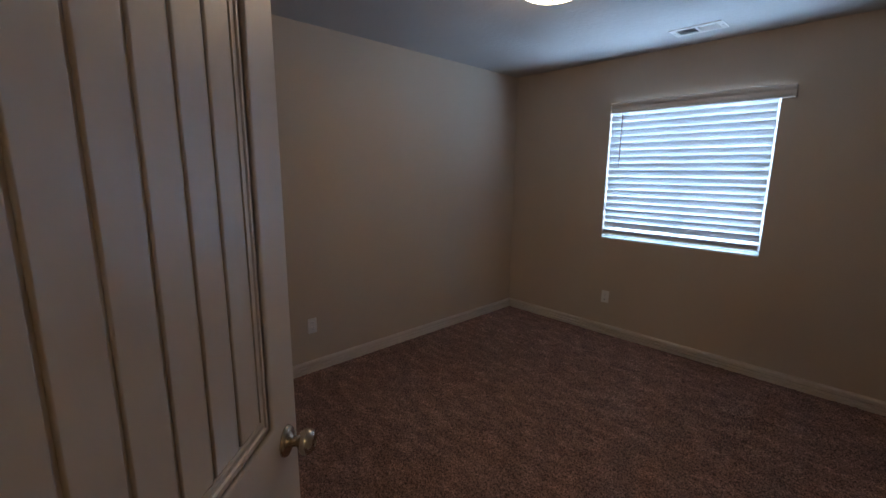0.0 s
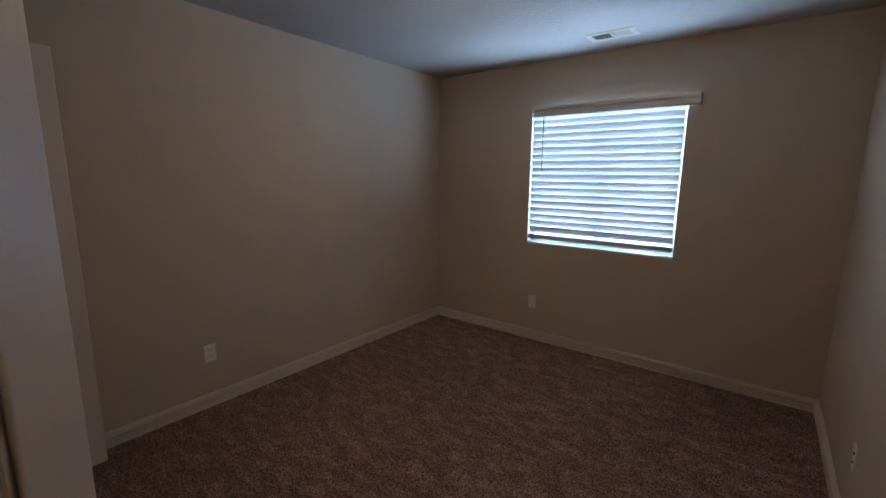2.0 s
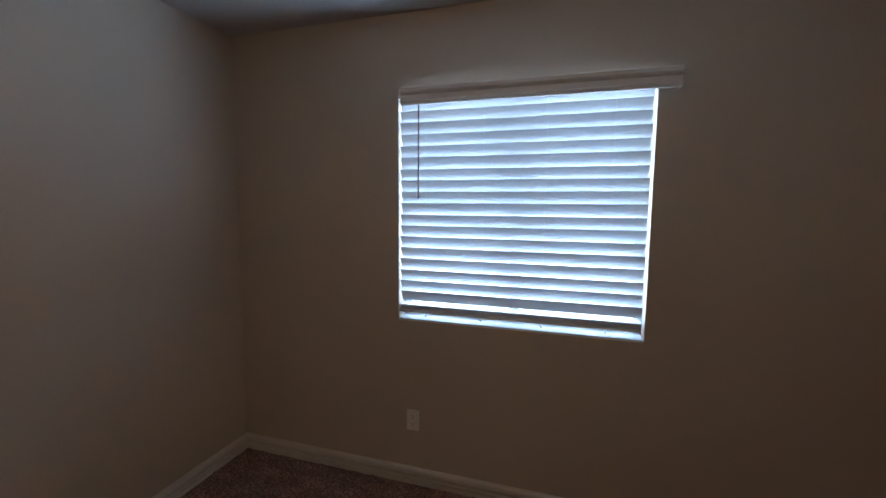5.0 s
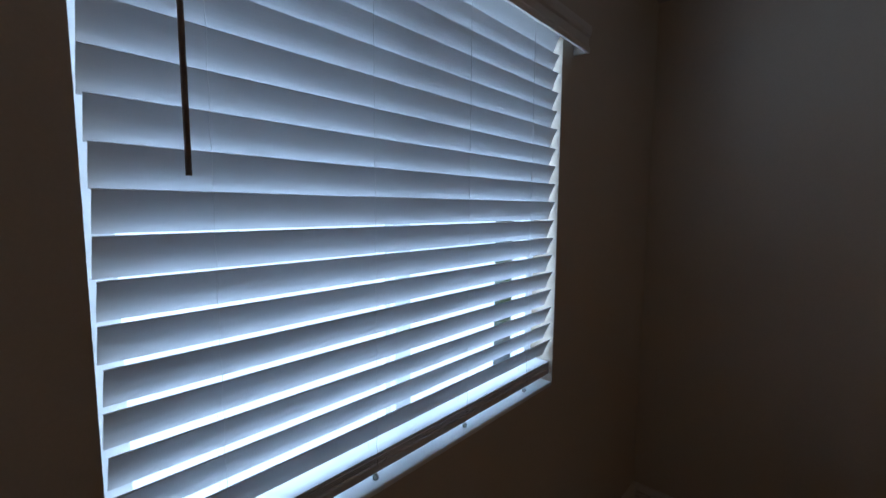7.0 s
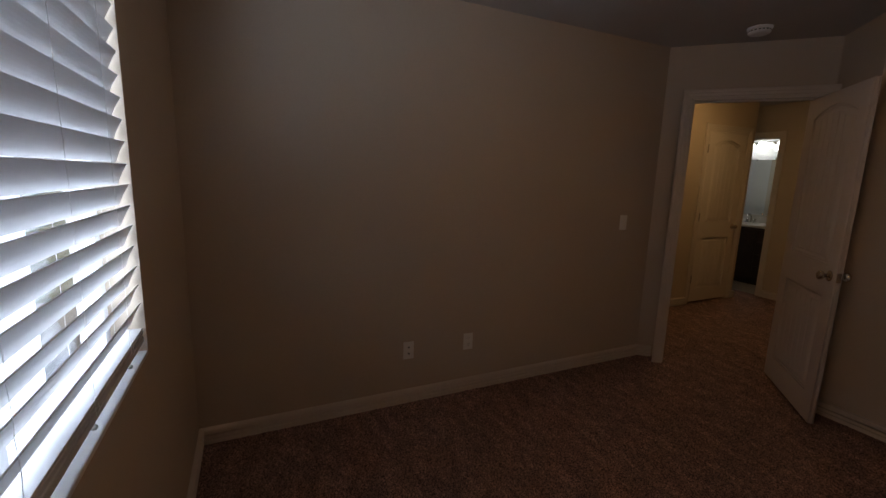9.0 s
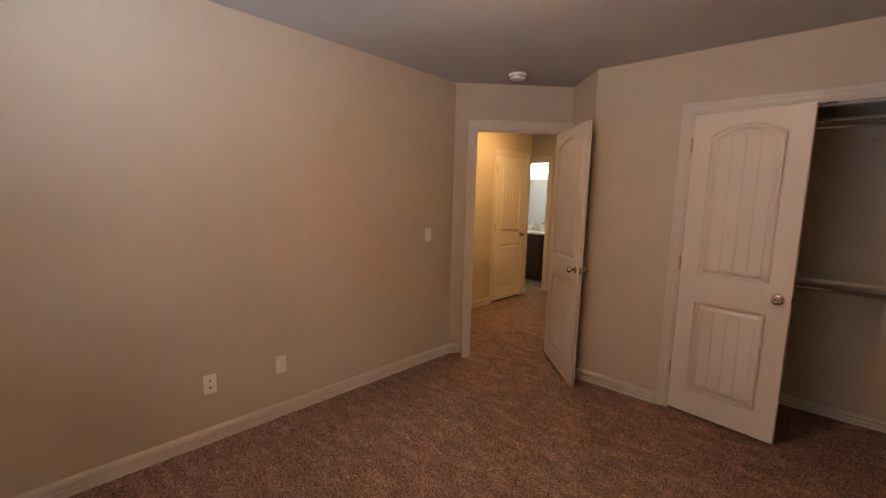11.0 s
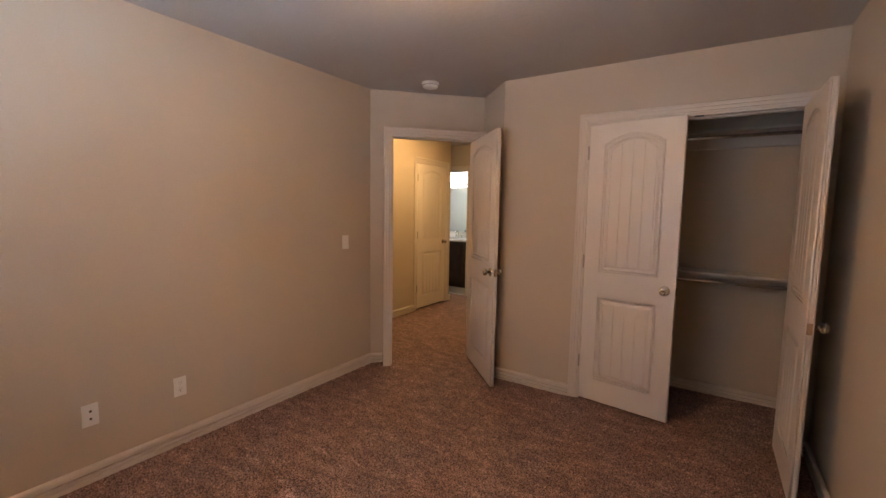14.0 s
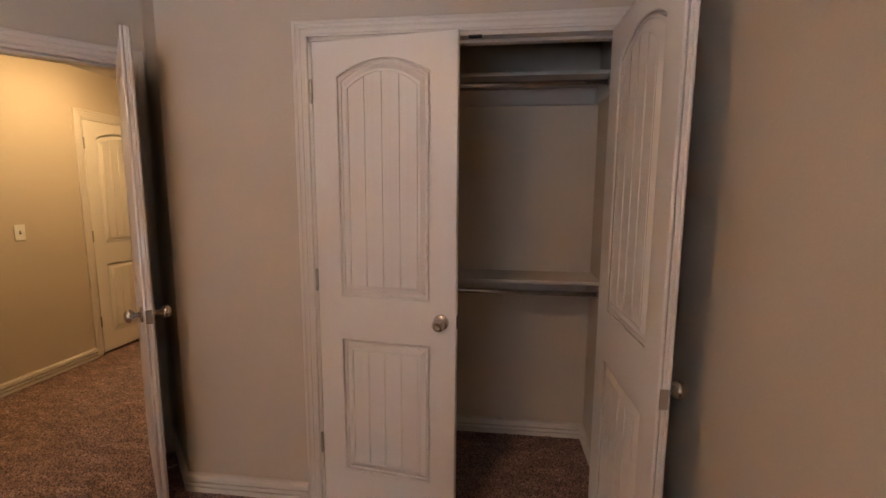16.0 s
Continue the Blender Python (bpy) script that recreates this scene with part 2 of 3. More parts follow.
BASE = [(0.0015, 0.002), (0.0200, 0.002), (0.0200, 0.0250), (0.0190, 0.0262), (0.0020, 0.0264), (0.0020, 0.0350), (0.0215, 0.0350), (0.0225, 0.0362), (0.0225, 0.0502),
        (0.0215, 0.0516), (0.0020, 0.0518), (0.0020, 0.0615), (0.0240, 0.0615), (0.0255, 0.0628), (0.0255, 0.0800), (0.0215, 0.0875), (0.012, 0.0915), (0.0015, 0.0925)]
CASE = [(0.000, 0.0015), (0.000, 0.0080), (0.003, 0.0100), (0.009, 0.0100), (0.0105, 0.0080), (0.013, 0.0080), (0.026, 0.0105), (0.0275, 0.0135), (0.032, 0.0140),
        (0.0335, 0.0115), (0.0355, 0.0115), (0.045, 0.0140), (0.0465, 0.0170), (0.057, 0.0178), (0.0605, 0.0150), (0.061, 0.0015)]


def tube(points, r, steps=6):
    """One round cord along a line of points."""
    bm = bmesh.new()
    pts = [Vector(p) for p in points]
    rings = []
    for k, p in enumerate(pts):
        d = (pts[min(k + 1, len(pts) - 1)] - pts[max(k - 1, 0)]).normalized()
        a = d.cross(Vector((0, 1, 0.03))).normalized()
        b = d.cross(a)
        rings.append([bm.verts.new(p + (a * math.cos(q * 2 * math.pi / steps) + b * math.sin(q * 2 * math.pi / steps)) * r) for q in range(steps)])
    for r0, r1 in zip(rings, rings[1:]):
        for q in range(steps):
            bm.faces.new((r0[q], r0[(q + 1) % steps], r1[(q + 1) % steps], r1[q]))
    bm.faces.new(rings[0])
    bm.faces.new(rings[-1])
    return bm


def casing(name, a, d, n, s0, s1, h, label, width=1.0):
    """Three-sided mitred door casing on the wall through a along d, facing n."""
    a, d, n = Vector(a), Vector(d), Vector(n)
    bm = bmesh.new()
    rings = []
    for s, z, ks, kz in ((s0, 0.004, -1, 0), (s0, h, -1, 1), (s1, h, 1, 1), (s1, 0.004, 1, 0)):
        ring = []
        for u, v in CASE:
            u *= width
            p = a + d * (s + ks * u) + n * v
            ring.append(bm.verts.new((p.x, p.y, z + kz * u)))
        rings.append(ring)
    m = len(CASE)
    for r0, r1 in zip(rings, rings[1:]):
        for k in range(m):
            bm.faces.new((r0[k], r0[(k + 1) % m], r1[(k + 1) % m], r1[k]))
    bm.faces.new(rings[0])
    bm.faces.new(rings[-1])
    return structure(obj(name, bm, M_TRIM), label, "door casing")


def jamb(name, a, d, n, s0, s1, h, depth, label, stop=0.045):
    """The lining of a door opening, with its stop; depth runs away from n."""
    a, d, n = Vector(a), Vector(d).normalized(), Vector(n).normalized()
    m = Matrix(((d.x, n.x, 0, a.x), (d.y, n.y, 0, a.y), (0, 0, 1, 0), (0, 0, 0, 1)))
    t = 0.016
    bm = bmesh.new()
    add_box(bm, s0 - 0.002, -depth - 0.001, 0.002, s0 + t - 0.002, 0.001, h)
    add_box(bm, s1 - t + 0.002, -depth - 0.001, 0.002, s1 + 0.002, 0.001, h)
    add_box(bm, s0 - 0.002, -depth - 0.001, h - t, s1 + 0.002, 0.001, h + 0.002)
    if stop:
        add_box(bm, s0 + t - 0.003, -stop - 0.035, 0.002, s0 + t + 0.009, -stop, h - t)
        add_box(bm, s1 - t - 0.009, -stop - 0.035, 0.002, s1 - t + 0.003, -stop, h - t)
        add_box(bm, s0 + t + 0.009, -stop - 0.035, h - t - 0.011, s1 - t - 0.009, -stop, h - t + 0.003)
    bm.transform(m)
    return structure(obj(name, bm, M_TRIM), label, "door jamb")


def filled(outlines, depth, bevel, name="tmp"):
    """A flat plate in x-z with holes, its front rounded; y from 0 to depth."""
    cu = bpy.data.curves.new(name, "CURVE")
    cu.dimensions, cu.fill_mode = "2D", "BOTH"
    cu.extrude, cu.bevel_depth, cu.bevel_resolution = max(depth / 2 - bevel, 0.0002), bevel, 1
    for pts in outlines:
        sp = cu.splines.new("POLY")
        sp.points.add(len(pts) - 1)
        for p, (x, z) in zip(sp.points, pts):
            p.co = (x, z, 0, 1)
        sp.use_cyclic_u = True
    cu.offset = -bevel
    tmp = bpy.data.objects.new(name, cu)
    me = bpy.data.meshes.new_from_object(tmp)
    bm = bmesh.new()
    bm.from_mesh(me)
    bpy.data.objects.remove(tmp)
    bpy.data.curves.remove(cu)
    bpy.data.meshes.remove(me)
    bm.transform(Matrix(((1, 0, 0, 0), (0, 0, -1, depth / 2), (0, 1, 0, 0), (0, 0, 0, 1))))
    bmesh.ops.remove_doubles(bm, verts=bm.verts, dist=1e-6)
    return bm


# ---------------------------------------------------------------- large structure
U = (P1 - P0).normalized()                    # along the door wall, from the east wall to the stub
N = Vector((U.y, -U.x, 0))                    # its right side; the room lies on the other
N_IN = -N
DOOR_S, DOOR_H = (0.171, 0.967), 2.071        # room door opening
CLO_X = (0.120, 1.372)                        # closet opening
Z0, Z1 = -0.03, H + 0.03

structure(obj("wall_west", cells((0, L, 0), (0, 0, 0), WALL_T, Z0, Z1, before=0.1, after=0.9), M_WALL), "beige painted plaster wall with light orange-peel texture", "wall")
structure(obj("wall_closet", cells((0, 0, 0), P2, WALL_T, Z0, Z1, [(*CLO_X, Z0, DOOR_H)]), M_WALL), "beige painted wall round the closet opening", "wall")
structure(obj("wall_stub", cells(P2, P1, WALL_T, Z0, Z1, after=0.0), M_WALL), "short angled beige wall beside the door", "wall")
structure(obj("wall_door", cells(P1, P0, WALL_T, Z0, Z1, [((P1 - P0).length - DOOR_S[1], (P1 - P0).length - DOOR_S[0], Z0, DOOR_H)], before=0.06, after=0.06), M_WALL), "angled beige corner wall with the doorway", "wall")
structure(obj("wall_east", cells(P0, (W, L, 0), WALL_T, Z0, Z1, after=0.12), M_WALL), "long plain beige painted wall with outlets", "wall")
structure(obj("wall_north", cells((W, L, 0), (0, L, 0), 0.15, Z0, Z1, [(W - WIN[1], W - WIN[0], WIN[2], WIN[3])], after=0.11), M_WALL), "beige painted outside wall round the window", "wall")

# closet shell
CX0, CX1, CY = 0.045, 1.66, -0.69
structure(obj("wall_closet_back", cells((CX0 - 0.1, CY, 0), (CX1 + 0.1, CY, 0), 0.1, Z0, Z1), M_WALL), "beige back wall inside the closet", "wall")
structure(obj("wall_closet_side_west", boxed(CX0 - 0.1, CY, Z0, CX0, -WALL_T + 0.004, Z1), M_WALL), "beige side wall inside the closet", "wall")
structure(obj("wall_closet_side_east", boxed(CX1, CY, Z0, CX1 + 0.08, -WALL_T + 0.004, Z1), M_WALL), "beige side wall inside the closet", "wall")

# hall shell
HX0, HX1, HY0, HY1 = 2.50, 4.03, -2.36, 0.30
HX2, HY2 = 5.0, -2.78                          # the hall widens past the linen door
HD = (-2.235, -1.490)                          # hall door opening along y
BD = (3.96, 4.72)                             # bathroom doorway along x
structure(obj("wall_hall_east", cells((HX1, HY0, 0), (HX1, HY1, 0), 0.12, Z0, Z1, [(HD[0] - HY0, HD[1] - HY0, Z0, DOOR_H)], after=0.1), M_WALL), "beige hall wall with a closed door", "wall")
structure(obj("wall_hall_return", boxed(HX1 + 0.12, HY0, Z0, HX2 + 0.1, HY0 + 0.1, Z1), M_WALL), "beige return wall of the hall", "wall")
structure(obj("wall_hall_end", boxed(HX2, HY2, Z0, HX2 + 0.1, HY0, Z1), M_WALL), "beige end wall of the hall", "wall")
structure(obj("wall_hall_north", cells((HX1, HY1, 0), (3.245, HY1, 0), 0.1, Z0, Z1), M_WALL), "beige end wall of the hall", "wall")
structure(obj("wall_hall_west", cells((HX0, -0.425, 0), (HX0, HY2, 0), 0.1, Z0, Z1, before=0.06), M_WALL), "beige hall wall", "wall")
structure(obj("wall_hall_south", cells((HX0, HY2, 0), (HX2, HY2, 0), 0.12, Z0, Z1, [(BD[0] - HX0, BD[1] - HX0, Z0, DOOR_H)], before=0.1, after=0.1), M_WALL), "beige hall wall with the bathroom doorway", "wall")
# bathroom shell
BX0, BX1, BY0, BY1 = 3.2, 5.6, -3.86, HY2 - 0.12
structure(obj("wall_bath_south", cells((BX0, BY0, 0), (BX1, BY0, 0), 0.1, Z0, Z1, before=0.1, after=0.1), M_BATHWALL), "pale bathroom wall behind the vanity", "wall")
structure(obj("wall_bath_east", cells((BX1, BY0, 0), (BX1, BY1, 0), 0.1, Z0, Z1, after=0.1), M_BATHWALL), "pale bathroom side wall", "wall")
structure(obj("wall_bath_west", cells((BX0, BY1, 0), (BX0, BY0, 0), 0.1, Z0, Z1), M_BATHWALL), "pale bathroom side wall", "wall")
structure(obj("wall_bath_north", boxed(HX2 + 0.1, BY1, Z0, BX1 + 0.1, BY1 + 0.1, Z1), M_BATHWALL), "pale bathroom wall", "wall")
# behind the hall door: unseen backing, added to seal its gaps against daylight
structure(obj("wall_behind_hall_door", boxed(HX1 + 0.13, HD[0] - 0.1, Z0, HX1 + 0.2, HD[1] + 0.1, Z1), M_WALL), "unseen backing wall that seals the hall doorway", "wall")

structure(obj("ceiling", boxed(-0.2, -3.9, H, 5.8, L + 0.2, H + 0.12), M_CEIL), "matt painted ceiling with knockdown texture", "ceiling")


def carpet():
    """Cut-pile carpet: a fine sheet of uneven tufts over a base."""
    x0, x1, y0, y1, step = -0.0, W + 0.002, -0.72, L + 0.002, 0.0068
    nx, ny = int((x1 - x0) / step) + 1, int((y1 - y0) / step) + 1
    rng = np.random.default_rng(5)
    gx, gy = np.meshgrid(np.linspace(x0, x1, nx), np.linspace(y0, y1, ny))
    gx, gy = gx + rng.uniform(-0.3, 0.3, gx.shape) * step, gy + rng.uniform(-0.3, 0.3, gy.shape) * step
    z = rng.uniform(0.0, 1.0, gx.shape) ** 1.2 * 0.011
    coarse = rng.uniform(0, 1, (ny // 9 + 2, nx // 9 + 2))
    z += np.kron(coarse, np.ones((9, 9)))[:ny, :nx] * 0.004 - 0.006
    co = np.stack([gx, gy, z], -1).reshape(-1, 3)
    idx = np.arange(nx * ny).reshape(ny, nx)
    q = np.stack([idx[:-1, :-1], idx[:-1, 1:], idx[1:, 1:], idx[1:, :-1]], -1).reshape(-1, 4)
    me = bpy.data.meshes.new("floor")
    me.vertices.add(len(co))
    me.vertices.foreach_set("co", co.astype(np.float32).ravel())
    me.loops.add(q.size)
    me.loops.foreach_set("vertex_index", q.astype(np.int32).ravel())
    me.polygons.add(len(q))
    me.polygons.foreach_set("loop_start", np.arange(0, q.size, 4, dtype=np.int32))
    me.update(calc_edges=True)
    me.materials.append(M_CARPET)
    return structure(new("floor", me), "brown speckled cut-pile carpet with faint tread marks", "carpet")


carpet()
structure(obj("floor_hall", boxed(-0.2, HY2 - 0.06, -0.09, HX2 + 0.1, L + 0.14, -0.004), M_CARPET), "brown speckled cut-pile carpet of the hall", "carpet")
structure(obj("floor_bath", boxed(BX0, BY0 - 0.1, -0.09, BX1 + 0.1, HY2 - 0.061, 0.0), M_TILE), "beige vinyl tile floor of the bathroom", "floor")


def at_s(s, off=0.0):
    p = P0 + U * s + N_IN * off
    return (p.x, p.y)


run([(CLO_X[1] + 0.061, 0), (P2.x, 0), (P1.x, P1.y), at_s(DOOR_S[1] + 0.061)], BASE, "baseboard", "white baseboard with two grooves along the angled wall")
run([at_s(DOOR_S[0] - 0.061), (P0.x, P0.y), (W, L), (0, L), (0, 0), (CLO_X[0] - 0.061, 0)], BASE, "baseboard_room", "white baseboard with two grooves")
run([(CX1, -0.12), (CX1, CY), (CX0, CY), (CX0, -0.12)][::-1], BASE, "baseboard_closet", "white grooved baseboard inside the closet")
run([(HX1, HD[1] + 0.061), (HX1, HY1), (3.25, HY1)], BASE, "baseboard_hall", "white grooved baseboard of the hall")
run([(HX2, HY0), (HX1, HY0), (HX1, HD[0] - 0.061)], BASE, "baseboard_hall_end", "white grooved baseboard beside the hall door")
run([(HX0, -0.43), (HX0, HY2), (BD[0] - 0.061, HY2)], BASE, "baseboard_hall_west", "white grooved baseboard of the hall")

casing("trim_door", P0, U, N_IN, *DOOR_S, DOOR_H, "white fluted casing round the bedroom doorway")
casing("trim_door_hall", P0 + N * WALL_T, U, N, *DOOR_S, DOOR_H, "white fluted casing on the hall side")
jamb("jamb_door", P0, U, N_IN, *DOOR_S, DOOR_H, WALL_T, "white door jamb with stop")
casing("trim_closet", (0, 0, 0), (1, 0, 0), (0, 1, 0), *CLO_X, DOOR_H, "white fluted casing round the closet")
jamb("jamb_closet", (0, 0, 0), (1, 0, 0), (0, 1, 0), *CLO_X, DOOR_H, WALL_T, "white closet jamb", stop=0.05)
casing("trim_hall_door", (HX1, 0, 0), (0, 1, 0), (-1, 0, 0), *HD, DOOR_H, "white fluted casing round the hall door")
jamb("jamb_hall_door", (HX1, 0, 0), (0, 1, 0), (-1, 0, 0), *HD, DOOR_H, 0.12, "white hall door jamb", stop=0.05)
casing("trim_bath", (0, HY2, 0), (1, 0, 0), (0, 1, 0), *BD, DOOR_H, "white fluted casing round the bathroom doorway")
jamb("jamb_bath", (0, HY2, 0), (1, 0, 0), (0, 1, 0), *BD, DOOR_H, 0.12, "white bathroom door jamb")


# ---------------------------------------------------------------- doors
LEAF_T, LEAF_Z0, LEAF_H = 0.035, 0.020, 2.030


def arch(x0, x1, z0, zs, zt, n=14):
    """Closed outline of a panel; its top is an arc from zs at the sides to zt in the middle (flat when equal)."""
    pts = [(x0, z0), (x1, z0)]
    if zt - zs < 1e-4:
        return pts + [(x1, zs), (x0, zs)]
    for k in range(n + 1):
        f = 1 - k / n
        pts.append((x0 + (x1 - x0) * f, zs + (zt - zs) * (1 - (2 * f - 1) ** 2)))
    return pts


def top_at(x, x0, x1, zs, zt):
    f = (x - x0) / (x1 - x0)
    return zs + (zt - zs) * (1 - (2 * f - 1) ** 2)


RING = [(0.0015, 0.0005), (0.007, 0.0005), (0.0085, 0.0055), (0.014, 0.0055), (0.016, 0.0020), (0.021, 0.0025), (0.038, 0.0118), (0.0465, 0.0118), (0.0468, 0.0005)]


def ring_moulding(x0, x1, z0, zs, zt):
    """A moulded border: quirk, bead and raised slope, lofted inwards from the panel's edge."""
    bm = bmesh.new()
    loops = [[bm.verts.new((x, h, z)) for x, z in arch(x0 + i, x1 - i, z0 + i, zs - i, zt - i)] for i, h in RING]
    for l0, l1 in zip(loops, loops[1:] + loops[:1]):
        for k in range(len(l0)):
            q = (k + 1) % len(l0)
            bm.faces.new((l0[k], l0[q], l1[q], l1[k]))
    return bm


def add_knob(door, x, z, y_face, out, round_r=0.027):
    prof = [(0.0, 0.0), (0.033, 0.0), (0.033, 0.003), (0.030, 0.007), (0.021, 0.010), (0.013, 0.012), (0.0115, 0.016), (0.0115, 0.026),
            (0.015, 0.029), (0.022, 0.033), (round_r, 0.041), (round_r, 0.049), (0.024, 0.056), (0.017, 0.061), (0.010, 0.063), (0.0095, 0.0615), (0.0, 0.0612)]
    rose = part("rosette", lathe(prof[:7] + [(0.0, 0.0162)], 32, "Y"), M_NICKEL, door, "satin nickel rosette", smooth=True)
    ball = part("knob", lathe([(0.0, 0.012)] + prof[6:], 32, "Y"), M_NICKEL, door, "round satin nickel knob", smooth=True)
    for o in (rose, ball):
        o.matrix_basis = pose(x, y_face, z, 0, 0, 0 if out > 0 else 180)
    return ball


def make_door(name, w, m, body, label, hinge_out, faces=(1, -1), knob_faces=(1, -1), knob_z=0.92):
    """A moulded two-panel plank door; local x from the hinge to the latch. body -1: the leaf lies at negative y."""
    d = empty(name, m)
    tagged(d, label, "door", "pair of closet doors" if name == "closet_door" else "")
    y0, y1 = (-LEAF_T, 0.0) if body < 0 else (0.0, LEAF_T)
    a, b = 0.003, w
    skin = 0.0125
    part("core", boxed(a + 0.0005, y0 + skin, 0.0005, b - 0.0005, y1 - skin, LEAF_H - 0.0005), M_DOOR, d)
    st = 0.112
    panels = ((0.978, 1.885, 1.947), (0.168, 0.785, 0.785))
    outer = [(a, 0), (b, 0), (b, LEAF_H), (a, LEAF_H)]
    for side in faces:
        def place(bm, base):
            if side > 0:
                bm.transform(Matrix.Translation((0, y1 - skin + base, 0)))
            else:
                bm.transform(Matrix.Diagonal((1, -1, 1, 1)))
                bm.transform(Matrix.Translation((0, y0 + skin - base, 0)))
            return bm
        holes = [arch(a + st, b - st, z0, zs, zt) for z0, zs, zt in panels]
        part("face_frame", place(filled([outer] + holes, skin, 0.005), 0.0), M_DOOR, d)
        for z0, zs, zt in panels:
            i2 = 0.047
            part("panel_moulding", place(ring_moulding(a + st, b - st, z0, zs, zt), 0.0), M_DOOR, d)
            x0, x1 = a + st + i2, b - st - i2
            part("panel_field", place(filled([arch(x0 - 0.004, x1 + 0.004, z0 + i2 - 0.004, zs - i2 + 0.004, zt - i2 + 0.004)], 0.0070, 0.0004), 0.0), M_DOOR, d)
            n = max(3, round((x1 - x0) / 0.074))
            for k in range(n):
                xa, xb = x0 + (x1 - x0) * k / n + 0.0036, x0 + (x1 - x0) * (k + 1) / n - 0.0036
                pts = [(xa, z0 + i2), (xb, z0 + i2)]
                for q in range(5):
                    x = xb + (xa - xb) * q / 4
                    pts.append((x, top_at(x, x0, x1, zs - i2, zt - i2)))
                part("plank", place(filled([pts], 0.0070, 0.0030), 0.0048), M_DOOR, d)
    for f in knob_faces:
        add_knob(d, w - 0.062, knob_z, y1 if f > 0 else y0, f)
    part("latch_plate", boxed(b - 0.0005, (y0 + y1) / 2 - 0.011, knob_z - 0.028, b + 0.0012, (y0 + y1) / 2 + 0.011, knob_z + 0.028, 0.0005, 1), M_NICKEL, d, "brushed latch plate")
    for z in (0.285, 1.045, 1.835):
        bm = rod((-0.001, hinge_out * 0.004, z - 0.045), (-0.001, hinge_out * 0.004, z + 0.045), 0.0062, 12)
        rod((-0.001, hinge_out * 0.004, z - 0.049), (-0.001, hinge_out * 0.004, z + 0.049), 0.0042, 10, bm)
        add_box(bm, -0.0015, y0 + 0.004, z - 0.044, 0.0034, y1 - 0.004, z + 0.044)
        part("hinge", bm, M_HINGE, d, "satin nickel butt hinge")
    return d


hinge = P0 + U * (DOOR_S[1] - 0.014) + N_IN * 0.010
make_door("bedroom_door", 0.762, pose(hinge.x, hinge.y, LEAF_Z0, 0, 0, 134.8), -1,
          "white two-panel arched plank door standing open on the carpet", 1)
make_door("closet_door", 0.620, pose(CLO_X[1] - 0.014, 0.008, LEAF_Z0, 0, 0, 180 - 7.6), 1,
          "white arched plank closet door standing slightly ajar", -1, knob_faces=(-1,), knob_z=0.895)
make_door("closet_door", 0.620, pose(CLO_X[0] + 0.016, 0.012, LEAF_Z0, 0, 0, 90.6), -1,
          "white arched plank closet door swung wide open along the wall", 1, knob_faces=(1,), knob_z=0.88)
make_door("hall_door", HD[1] - HD[0] - 0.034, pose(HX1 - 0.004, HD[1] - 0.016, LEAF_Z0, 0, 0, -90), 1,
          "white two-panel arched plank door, closed, in the hall", -1, faces=(-1,), knob_faces=(-1,))


# ---------------------------------------------------------------- window
def window():
    w = empty("window_1", Matrix.Translation((0, L, 0)))
    structure(w, "white vinyl sliding window set in a plaster reveal", "window")
    x0, x1, z0, z1 = WIN
    f = 0.045
    for nm, c in (("frame_rail", (x0, 0.085, z0, x1, 0.145, z0 + f)), ("frame_rail", (x0, 0.085, z1 - f, x1, 0.145, z1)),
                  ("frame_stile", (x0, 0.085, z0 + f, x0 + f, 0.145, z1 - f)), ("frame_stile", (x1 - f, 0.085, z0 + f, x1, 0.145, z1 - f)),
                  ("meeting_stile", ((x0 + x1) / 2 - 0.025, 0.09, z0 + f, (x0 + x1) / 2 + 0.025, 0.135, z1 - f))):
        part(nm, boxed(*c, 0.003), M_FRAME, w)
    for a, b in ((x0 + f, (x0 + x1) / 2 - 0.025), ((x0 + x1) / 2 + 0.025, x1 - f)):
        p = part("pane", boxed(a - 0.004, 0.110, z0 + f - 0.004, b + 0.004, 0.114, z1 - f + 0.004), M_PANE, w, "clear window pane")
        p.visible_shadow = False
    part("window_sill", boxed(x0 + 0.001, -0.001, z0 - 0.001, x1 - 0.001, 0.085, z0 + 0.012, 0.003), M_FRAME, w, "white painted sill")


window()


